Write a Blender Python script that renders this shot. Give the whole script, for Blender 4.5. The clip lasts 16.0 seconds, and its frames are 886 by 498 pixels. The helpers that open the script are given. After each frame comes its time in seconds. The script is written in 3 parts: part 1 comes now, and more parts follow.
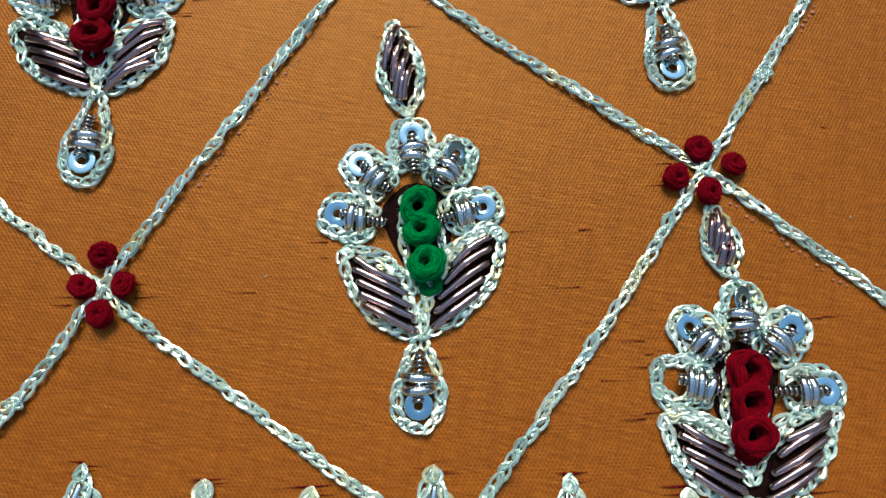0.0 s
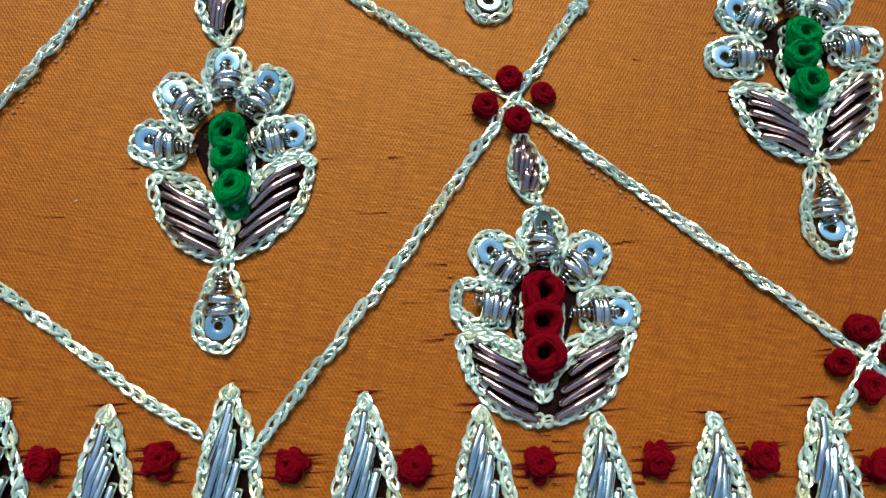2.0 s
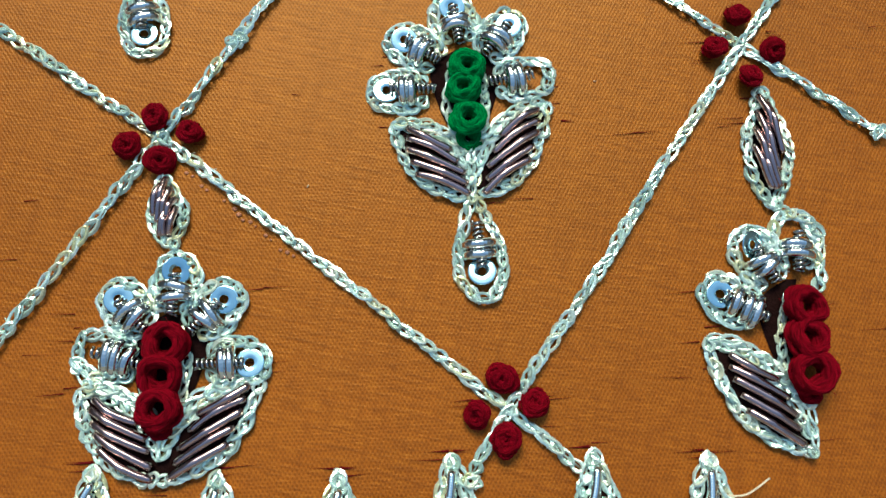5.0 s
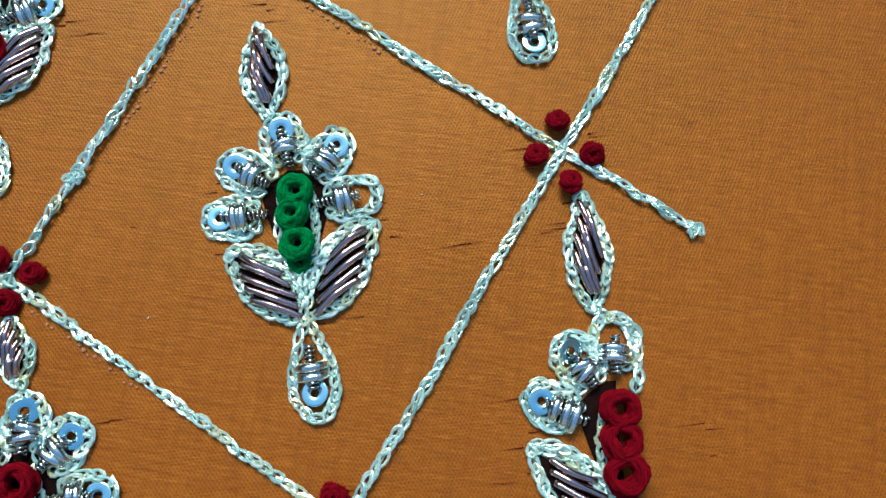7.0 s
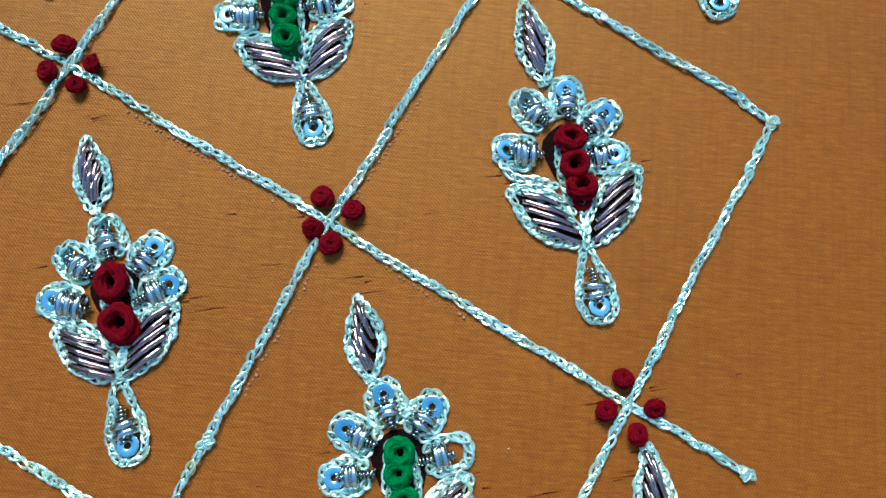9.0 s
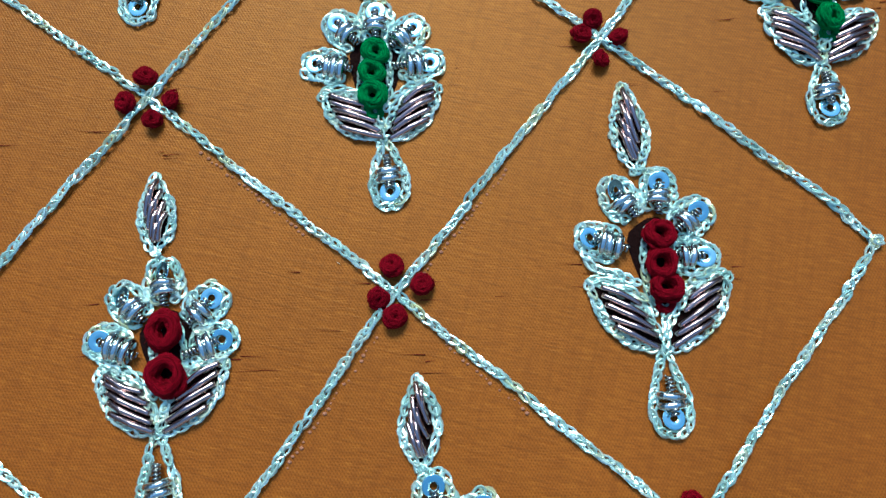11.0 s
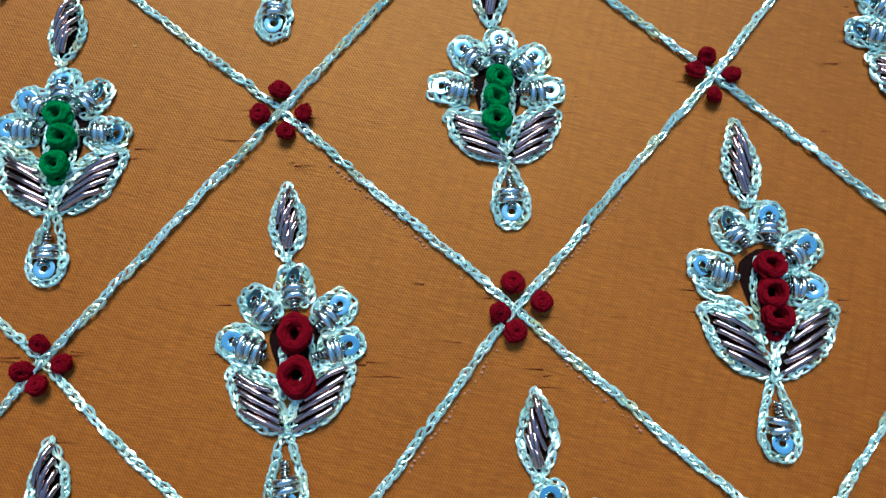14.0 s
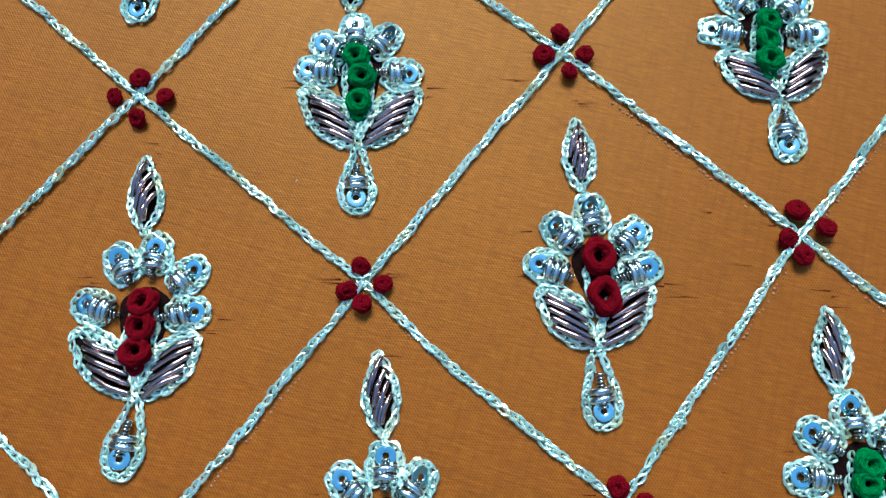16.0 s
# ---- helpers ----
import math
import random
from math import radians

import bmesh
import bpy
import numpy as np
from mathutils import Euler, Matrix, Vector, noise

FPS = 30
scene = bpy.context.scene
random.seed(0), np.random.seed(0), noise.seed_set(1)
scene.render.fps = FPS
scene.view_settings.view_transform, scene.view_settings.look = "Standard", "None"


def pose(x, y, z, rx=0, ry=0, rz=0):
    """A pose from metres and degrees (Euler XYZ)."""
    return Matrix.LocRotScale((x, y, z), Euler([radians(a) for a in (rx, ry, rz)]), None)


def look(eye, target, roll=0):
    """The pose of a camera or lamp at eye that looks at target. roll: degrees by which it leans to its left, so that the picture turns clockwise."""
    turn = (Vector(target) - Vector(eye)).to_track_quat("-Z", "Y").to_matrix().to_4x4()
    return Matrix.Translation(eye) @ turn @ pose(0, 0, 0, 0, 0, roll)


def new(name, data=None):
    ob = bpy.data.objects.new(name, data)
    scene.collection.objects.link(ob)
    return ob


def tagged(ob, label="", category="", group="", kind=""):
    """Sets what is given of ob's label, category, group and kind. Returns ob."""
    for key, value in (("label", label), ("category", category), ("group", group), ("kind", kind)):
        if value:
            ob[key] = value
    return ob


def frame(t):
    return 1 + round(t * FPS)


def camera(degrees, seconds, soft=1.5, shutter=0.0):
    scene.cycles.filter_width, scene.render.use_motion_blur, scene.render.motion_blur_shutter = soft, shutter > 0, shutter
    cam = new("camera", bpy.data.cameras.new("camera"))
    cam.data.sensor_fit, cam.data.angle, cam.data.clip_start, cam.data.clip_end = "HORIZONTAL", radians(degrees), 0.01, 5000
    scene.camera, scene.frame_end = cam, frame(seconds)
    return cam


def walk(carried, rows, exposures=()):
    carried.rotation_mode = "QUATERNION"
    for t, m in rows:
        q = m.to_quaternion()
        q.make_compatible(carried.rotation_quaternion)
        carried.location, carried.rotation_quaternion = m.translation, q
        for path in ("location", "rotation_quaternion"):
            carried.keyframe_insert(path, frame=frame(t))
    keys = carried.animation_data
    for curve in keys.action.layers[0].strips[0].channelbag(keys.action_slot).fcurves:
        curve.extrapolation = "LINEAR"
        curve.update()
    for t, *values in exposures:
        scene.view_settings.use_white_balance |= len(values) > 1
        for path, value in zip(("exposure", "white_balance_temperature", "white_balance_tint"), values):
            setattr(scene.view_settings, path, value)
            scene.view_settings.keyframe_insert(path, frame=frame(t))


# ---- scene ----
cam = camera(66.0, 16.0)
PATH = [
    (0, (0.00806, -0.01170, 0.07526), (0.00376, 0.00882, -0.02252), -0.14),
    (0.5, (0.01164, -0.01354, 0.07493), (0.00754, 0.00679, -0.02290), 0.40),
    (1, (0.01699, -0.01518, 0.07408), (0.01304, 0.00461, -0.02386), 0.53),
    (1.5, (0.02319, -0.01706, 0.07479), (0.02027, 0.00332, -0.02307), 3.56),
    (2, (0.02968, -0.01511, 0.07488), (0.02705, 0.00481, -0.02309), 4.21),
    (2.5, (0.03724, -0.01260, 0.07444), (0.03493, 0.00751, -0.02349), 5.20),
    (3, (0.04254, -0.01198, 0.07358), (0.04027, 0.00821, -0.02434), 5.27),
    (3.5, (0.04813, -0.01137, 0.07134), (0.04576, 0.00890, -0.02655), 5.04),
    (4, (0.05317, -0.00946, 0.07091), (0.05104, 0.01036, -0.02709), 5.62),
    (4.5, (0.05975, -0.00435, 0.07171), (0.05741, 0.01546, -0.02628), 4.98),
    (5, (0.06743, -0.00209, 0.07288), (0.06483, 0.01822, -0.02500), 3.83),
    (5.2, (0.07187, -0.00112, 0.07283), (0.06920, 0.01914, -0.02506), 3.30),
    (7.3, (0.08451, 0.02034, 0.08222), (0.08222, 0.03606, -0.01651), -1.07),
    (7.5, (0.08482, 0.02251, 0.08436), (0.08228, 0.03851, -0.01432), -2.04),
    (8, (0.07736, 0.02763, 0.08992), (0.07453, 0.04370, -0.00874), -3.71),
    (8.5, (0.07204, 0.03723, 0.09431), (0.06995, 0.05401, -0.00425), -1.17),
    (9, (0.06908, 0.04536, 0.09719), (0.06708, 0.06290, -0.00124), -0.66),
    (9.5, (0.06373, 0.05152, 0.09736), (0.06167, 0.07097, -0.00071), 0.15),
    (10, (0.06051, 0.05251, 0.09862), (0.05784, 0.07185, 0.00054), -0.26),
    (10.2, (0.06070, 0.05408, 0.09682), (0.05683, 0.07440, -0.00102), -1.96),
    (12.3, (0.05712, 0.04727, 0.09242), (0.05110, 0.06863, -0.00509), -0.55),
    (12.5, (0.05620, 0.04680, 0.09300), (0.05024, 0.06903, -0.00432), 0.31),
    (13, (0.05226, 0.04961, 0.09310), (0.04594, 0.07170, -0.00423), -0.38),
    (13.5, (0.04806, 0.05045, 0.09648), (0.04210, 0.07330, -0.00070), 0.97),
    (14, (0.04392, 0.04755, 0.09767), (0.03782, 0.07055, 0.00055), 0.76),
    (14.5, (0.03810, 0.04298, 0.09912), (0.03188, 0.06575, 0.00195), 0.35),
    (15, (0.02928, 0.03743, 0.10052), (0.02312, 0.05974, 0.00324), 0.19),
    (15.5, (0.01770, 0.03044, 0.10060), (0.01107, 0.05270, 0.00333), -0.89),
    (16, (0.00523, 0.02526, 0.10204), (-0.00161, 0.04696, 0.00466), -1.75),
]
EXPOSURES = [(0.0, 0.51, 6560, 2), (2.5, 0.61, 6810, 0), (5.2, 0.68, 6410, -4), (7.3, 0.7, 5510, -10), (9.0, 0.74, 4960, -14), (12.0, 0.66, 5160, -9), (14.8, 0.68, 5110, -10), (16.0, 0.76, 5110, -12)]
walk(cam, [(t, look(eye, target, roll)) for t, eye, target, roll in PATH], EXPOSURES)

# ---- light: open sky inside added, unseen walls, one soft warm sun ----
SUN_ELEVATION, SUN_AZIMUTH = 46.0, -18.0
world = bpy.data.worlds.new("sky")
scene.world = world
world.use_nodes = True
wn = world.node_tree.nodes
sky = wn.new("ShaderNodeTexSky")
sky.sky_type, sky.sun_disc = "NISHITA", False
sky.sun_elevation, sky.sun_rotation = radians(SUN_ELEVATION), radians(SUN_AZIMUTH)
wn["Background"].inputs["Strength"].default_value = 0.15
world.node_tree.links.new(sky.outputs["Color"], wn["Background"].inputs["Color"])
sun_data = bpy.data.lights.new("sun", "SUN")
sun_data.energy, sun_data.angle, sun_data.color = 3.1, radians(30), (1.0, 0.91, 0.78)
sun = new("sun", sun_data)
az, el = radians(SUN_AZIMUTH), radians(SUN_ELEVATION)
sun.matrix_world = look((math.sin(az) * math.cos(el) * 3, math.cos(az) * math.cos(el) * 3, math.sin(el) * 3), (0, 0, 0))

MM = 0.001
GRAIN = 14.0  # degrees by which the cloth's weft is turned from the x axis


# ---- materials ----
def material(name, colour, rough, metal=0.0, sheen=0.0):
    m = bpy.data.materials.new(name)
    m.use_nodes = True
    n, k = m.node_tree.nodes, m.node_tree.links
    b = n["Principled BSDF"]
    b.inputs["Base Color"].default_value = (*colour, 1)
    b.inputs["Roughness"].default_value = rough
    b.inputs["Metallic"].default_value = metal
    if sheen:
        b.inputs["Sheen Weight"].default_value = sheen
        b.inputs["Sheen Roughness"].default_value = 0.4
        b.inputs["Sheen Tint"].default_value = (*[min(1, 2.2 * c + 0.1) for c in colour], 1)
    return m, n, k, b


def coords(n, k, scale=(1, 1, 1), turn=0.0, out="Object"):
    c, mp = n.new("ShaderNodeTexCoord"), n.new("ShaderNodeMapping")
    mp.inputs["Scale"].default_value = scale
    mp.inputs["Rotation"].default_value = (0, 0, radians(turn))
    k.new(c.outputs[out], mp.inputs["Vector"])
    return mp.outputs["Vector"]


def noise_tex(n, k, vec, scale, detail=3.0, rough=0.55):
    t = n.new("ShaderNodeTexNoise")
    t.inputs["Scale"].default_value, t.inputs["Detail"].default_value, t.inputs["Roughness"].default_value = scale, detail, rough
    k.new(vec, t.inputs["Vector"])
    return t.outputs["Fac"]


def ramp(n, k, fac, stops):
    r = n.new("ShaderNodeValToRGB")
    while len(r.color_ramp.elements) < len(stops):
        r.color_ramp.elements.new(0.5)
    for e, (p, c) in zip(r.color_ramp.elements, stops):
        e.position, e.color = p, (*c, 1)
    k.new(fac, r.inputs["Fac"])
    return r.outputs["Color"]


def mix(n, k, fac, a, b, kind="MIX"):
    m = n.new("ShaderNodeMix")
    m.data_type, m.blend_type = "RGBA", kind
    for slot, value in ((0, fac), (6, a), (7, b)):
        if isinstance(value, (int, float)):
            m.inputs[slot].default_value = value
        elif isinstance(value, tuple):
            m.inputs[slot].default_value = (*value, 1)
        else:
            k.new(value, m.inputs[slot])
    return m.outputs[2]


def maths(n, k, op, a, b=0.0):
    m = n.new("ShaderNodeMath")
    m.operation = op
    for slot, value in ((0, a), (1, b)):
        if isinstance(value, (int, float)):
            m.inputs[slot].default_value = value
        else:
            k.new(value, m.inputs[slot])
    return m.outputs[0]


def bump(n, k, b, height, strength, distance):
    u = n.new("ShaderNodeBump")
    u.inputs["Strength"].default_value, u.inputs["Distance"].default_value = strength, distance
    k.new(height, u.inputs["Height"])
    k.new(u.outputs["Normal"], b.inputs["Normal"])


def wave(n, k, vec, scale, axis, distort=0.0):
    w = n.new("ShaderNodeTexWave")
    w.bands_direction = axis
    w.inputs["Scale"].default_value, w.inputs["Distortion"].default_value = scale, distort
    w.inputs["Detail"].default_value = 1.0
    k.new(vec, w.inputs["Vector"])
    return w.outputs["Fac"]


def silk_material():
    m, n, k, b = material("orange shot silk", (0.36, 0.11, 0.006), 0.55)
    v = coords(n, k, (1000, 1000, 1000), -GRAIN)                      # millimetres along weft and warp
    sway = noise_tex(n, k, coords(n, k, (1000, 1000, 1000), -GRAIN), 0.9, 3.0)
    half = n.new("ShaderNodeMapping")                                 # plain weave: threads pass over and under by turns
    half.inputs["Scale"].default_value, half.inputs["Rotation"].default_value = (1.0, 0.62, 1.0), (0, 0, radians(45))
    k.new(v, half.inputs["Vector"])
    d1, d2 = wave(n, k, half.outputs["Vector"], 0.966, "X", 0.9), wave(n, k, half.outputs["Vector"], 0.966, "Y", 0.9)
    plain = maths(n, k, "MULTIPLY", d1, d2)
    weft = noise_tex(n, k, coords(n, k, (160, 2600, 1000), -GRAIN), 1.0, 2.0)
    short = noise_tex(n, k, coords(n, k, (420, 2100, 1000), -GRAIN), 1.0, 3.0, 0.65)
    warp = noise_tex(n, k, coords(n, k, (1500, 70, 1000), -GRAIN), 1.0, 2.0)
    slub = noise_tex(n, k, coords(n, k, (55, 1500, 1000), -GRAIN), 1.0, 3.0, 0.6)
    soft = noise_tex(n, k, coords(n, k), 28.0, 4.0)
    mottle = noise_tex(n, k, coords(n, k, (1000, 1000, 1000), -GRAIN), 0.35, 4.0, 0.7)
    base = ramp(n, k, soft, [(0.3, (0.270, 0.069, 0.006)), (0.7, (0.362, 0.097, 0.009))])
    base = mix(n, k, maths(n, k, "MULTIPLY", ramp(n, k, mottle, [(0.35, (0, 0, 0)), (0.65, (1, 1, 1))]), 0.28), base, (0.38, 0.118, 0.011))
    dip = maths(n, k, "MULTIPLY", plain, maths(n, k, "ADD", maths(n, k, "MULTIPLY", sway, 0.8), 0.08))
    base = mix(n, k, dip, base, (0.115, 0.024, 0.004))
    rows = wave(n, k, v, 0.785, "Y", 1.2)
    base = mix(n, k, maths(n, k, "MULTIPLY", rows, maths(n, k, "MULTIPLY", sway, 0.42)), base, (0.13, 0.028, 0.004))
    crown = maths(n, k, "MULTIPLY", maths(n, k, "SUBTRACT", 1.0, d1), maths(n, k, "SUBTRACT", 1.0, d2))
    base = mix(n, k, maths(n, k, "MULTIPLY", crown, 0.34), base, (0.47, 0.145, 0.014))
    base = mix(n, k, maths(n, k, "MULTIPLY", ramp(n, k, weft, [(0.35, (0, 0, 0)), (0.7, (1, 1, 1))]), 0.45), base, (0.20, 0.050, 0.005))
    base = mix(n, k, maths(n, k, "MULTIPLY", ramp(n, k, short, [(0.50, (0, 0, 0)), (0.72, (1, 1, 1))]), 0.5), base, (0.13, 0.026, 0.005))
    base = mix(n, k, maths(n, k, "MULTIPLY", ramp(n, k, short, [(0.28, (1, 1, 1)), (0.45, (0, 0, 0))]), 0.4), base, (0.47, 0.153, 0.016))
    base = mix(n, k, maths(n, k, "MULTIPLY", ramp(n, k, warp, [(0.45, (0, 0, 0)), (0.7, (1, 1, 1))]), 0.28), base, (0.16, 0.035, 0.005))
    streak = ramp(n, k, slub, [(0.27, (1, 1, 1)), (0.37, (0, 0, 0))])
    base = mix(n, k, maths(n, k, "MULTIPLY", streak, 0.5), base, (0.13, 0.028, 0.005))
    k.new(base, b.inputs["Base Color"])
    b.inputs["Specular IOR Level"].default_value = 0.7
    b.inputs["Specular Tint"].default_value = (1.0, 0.60, 0.20, 1)
    b.inputs["Roughness"].default_value = 0.47
    h = maths(n, k, "ADD", maths(n, k, "MULTIPLY", plain, -0.3), maths(n, k, "MULTIPLY", maths(n, k, "ADD", weft, short), 0.4))
    bump(n, k, b, h, 0.6, 0.0002)
    return m


def zari_material():
    m, n, k, b = material("silver zari thread", (0.75, 0.8, 0.7), 0.29, 0.58)
    info = n.new("ShaderNodeObjectInfo")
    tint = ramp(n, k, info.outputs["Random"], [(0.0, (0.50, 0.70, 0.62)), (0.3, (0.70, 0.94, 0.85)), (0.72, (0.84, 1.0, 0.92)), (0.88, (0.88, 0.95, 0.76)), (1.0, (0.78, 0.78, 0.44))])
    f = noise_tex(n, k, coords(n, k, (1000, 1000, 1000), 0), 1.7, 3.0)
    wraps = wave(n, k, coords(n, k, (1, 1, 1), 30, "UV"), 1.1, "X", 1.0)
    dull = ramp(n, k, f, [(0.42, (0, 0, 0)), (0.66, (1, 1, 1))])
    k.new(mix(n, k, maths(n, k, "MULTIPLY", dull, 0.42), tint, (0.26, 0.36, 0.29)), b.inputs["Base Color"])
    bump(n, k, b, maths(n, k, "ADD", f, maths(n, k, "MULTIPLY", wraps, 0.25)), 0.35, 0.00012)
    return m


def coil_material(name, colour, rough, pitch, dark, ridge=0.2):
    m, n, k, b = material(name, colour, rough, 1.0)
    turns = wave(n, k, coords(n, k, (1, 1, 1), 0, "UV"), 0.314 / pitch, "X")
    f = noise_tex(n, k, coords(n, k, (1000, 1000, 1000)), 0.8, 3.0)
    base = mix(n, k, maths(n, k, "MULTIPLY", f, 0.5), colour, dark)
    k.new(base, b.inputs["Base Color"])
    bump(n, k, b, turns, ridge, 0.00006)
    return m


def floss_material(name, colour, deep):
    m, n, k, b = material(name, colour, 0.8)
    b.inputs["Specular IOR Level"].default_value = 0.04
    b.inputs["Sheen Weight"].default_value, b.inputs["Sheen Roughness"].default_value = 0.30, 0.35
    b.inputs["Sheen Tint"].default_value = (*[min(1.0, 3.2 * c) for c in colour], 1)
    v = coords(n, k, (1, 14, 1), 0, "UV")
    f = noise_tex(n, k, v, 1.5, 3.0)
    k.new(mix(n, k, ramp(n, k, f, [(0.34, (0, 0, 0)), (0.64, (1, 1, 1))]), deep, colour), b.inputs["Base Color"])
    fine = noise_tex(n, k, coords(n, k, (1, 40, 1), 0, "UV"), 3.0, 3.0)
    bump(n, k, b, maths(n, k, "ADD", f, fine), 0.6, 0.0002)
    return m


SILK = silk_material()
ZARI = zari_material()
SILVER = coil_material("silver coil wire", (0.80, 0.86, 0.84), 0.16, 0.34, (0.36, 0.38, 0.37), 0.16)
ANTIQUE = coil_material("antique mauve coil wire", (0.60, 0.45, 0.44), 0.17, 0.22, (0.17, 0.08, 0.08), 0.12)
GUNMETAL = coil_material("dark gunmetal coil wire", (0.50, 0.50, 0.47), 0.15, 0.3, (0.16, 0.15, 0.14), 0.1)
BRIGHT = coil_material("bright silver coil wire", (0.80, 0.95, 0.95), 0.18, 0.26, (0.46, 0.58, 0.62), 0.08)
RED = floss_material("dark red floss", (0.25, 0.0006, 0.011), (0.050, 0.0002, 0.002))
GREEN = floss_material("emerald green floss", (0.001, 0.29, 0.070), (0.0002, 0.032, 0.007))


def sequin_material():
    m, n, k, b = material("silver sequin foil", (0.54, 0.83, 0.89), 0.14, 1.0)
    f = noise_tex(n, k, coords(n, k, (1000, 1000, 1000)), 0.7, 3.0)
    bump(n, k, b, f, 0.08, 0.0001)
    return m


def plain_material(name, colour, rough, scale):
    m, n, k, b = material(name, colour, rough)
    b.inputs["Specular IOR Level"].default_value = 0.06
    f = noise_tex(n, k, coords(n, k), scale, 5.0)
    k.new(ramp(n, k, f, [(0.3, tuple(0.8 * c for c in colour)), (0.7, tuple(min(1, 1.15 * c) for c in colour))]), b.inputs["Base Color"])
    bump(n, k, b, f, 0.3, 0.002)
    return m


SEQUIN = sequin_material()
STONE = plain_material("grey stone floor", (0.30, 0.28, 0.26), 0.8, 12.0)
PLASTER = plain_material("grey plaster", (0.22, 0.21, 0.20), 0.9, 9.0)
CHALK = plain_material("pale pink chalk", (0.44, 0.19, 0.11), 0.9, 900.0)
# near-black: shade in the gaps between wires and round knots, set as colour
SHADE_FILL = plain_material("dark maroon padding cotton", (0.012, 0.004, 0.0035), 0.9, 1500.0)
WEFT = plain_material("dark red weft silk", (0.13, 0.007, 0.007), 0.7, 900.0)
CREAM = plain_material("cream sewing thread", (0.72, 0.62, 0.45), 0.6, 900.0)


# ---- mesh helpers, all in millimetres ----
class Geo:
    def __init__(self):
        self.verts, self.faces, self.uvs = [], [], []

    def tube(self, points, radius, sides=6, closed=False, squash=1.0):
        pts = [Vector(p) for p in points]
        count, start, run = len(pts), len(self.verts), 0.0
        lengths = []
        for i in range(count):
            lengths.append(run)
            run += (pts[(i + 1) % count] - pts[i]).length
        for i, p in enumerate(pts):
            if closed:
                t = pts[(i + 1) % count] - pts[i - 1]
            else:
                t = pts[min(i + 1, count - 1)] - pts[max(i - 1, 0)]
            t.normalize()
            side = t.cross(Vector((0, 0, 1)))
            if side.length < 0.05:
                side = Vector((1, 0, 0)) if abs(t.x) < 0.9 else Vector((0, 1, 0))
                side = side - t * side.dot(t)
            side.normalize()
            up = side.cross(t)
            r = radius(i / max(1, count - 1)) if callable(radius) else radius
            for s in range(sides):
                a = 2 * math.pi * s / sides
                self.verts.append(p + side * (math.cos(a) * r) + up * (math.sin(a) * r * squash))
        rings = count if closed else count - 1
        for i in range(rings):
            j = (i + 1) % count
            u0, u1 = lengths[i], lengths[i] + (pts[j] - pts[i]).length
            for s in range(sides):
                q = (s + 1) % sides
                self.faces.append((start + i * sides + s, start + i * sides + q, start + j * sides + q, start + j * sides + s))
                self.uvs += [(u0, s / sides), (u0, (s + 1) / sides), (u1, (s + 1) / sides), (u1, s / sides)]
        if not closed:
            for base, order in ((start, -1), (start + (count - 1) * sides, 1)):
                self.faces.append(tuple(base + s for s in range(sides))[::order])
                self.uvs += [(0, 0)] * sides
        return self

    def mesh(self, name, mat):
        me = bpy.data.meshes.new(name)
        me.from_pydata([v * MM for v in self.verts], [], self.faces)
        layer = me.uv_layers.new(name="UVMap")
        layer.data.foreach_set("uv", [c for uv in self.uvs for c in uv])
        me.polygons.foreach_set("use_smooth", [True] * len(me.polygons))
        me.materials.append(mat)
        me.update()
        return me


def thing(name, data, origin, label, category, group="", kind=""):
    ob = new(name, data)
    ob.matrix_basis = Matrix.Translation(Vector(origin) * MM)
    return tagged(ob, label, category, group, kind)


def piece(name, data, parent, at=(0, 0, 0), turn=None, size=(1, 1, 1), label=""):
    ob = new(name, data)
    ob.parent = parent
    ob.matrix_basis = Matrix.LocRotScale(Vector(at) * MM, turn, Vector(size))
    return tagged(ob, label) if label else ob


def spline(points, closed=False, step=0.25):
    """A smooth line through 2D points, as evenly spaced places."""
    p = [Vector((q[0], q[1])) for q in points]
    n = len(p)
    dense = []
    for i in range(n if closed else n - 1):
        a, b, c, d = ((p[(i + j) % n] for j in (-1, 0, 1, 2)) if closed else
                      (p[max(i - 1, 0)], p[i], p[i + 1], p[min(i + 2, n - 1)]))
        for s in range(16):
            t = s / 16
            dense.append(0.5 * (2 * b + (c - a) * t + (2 * a - 5 * b + 4 * c - d) * t * t + (3 * b - a - 3 * c + d) * t ** 3))
    dense.append(p[0] if closed else p[-1])
    total = sum((dense[i + 1] - dense[i]).length for i in range(len(dense) - 1))
    count = max(2, round(total / step))
    out, i, run = [], 0, 0.0
    for s in range(count + 1):
        want = total * s / count
        while i < len(dense) - 2 and run + (dense[i + 1] - dense[i]).length < want:
            run += (dense[i + 1] - dense[i]).length
            i += 1
        seg = (dense[i + 1] - dense[i]).length or 1e-9
        out.append(dense[i].lerp(dense[i + 1], min(1, (want - run) / seg)))
    return out, total


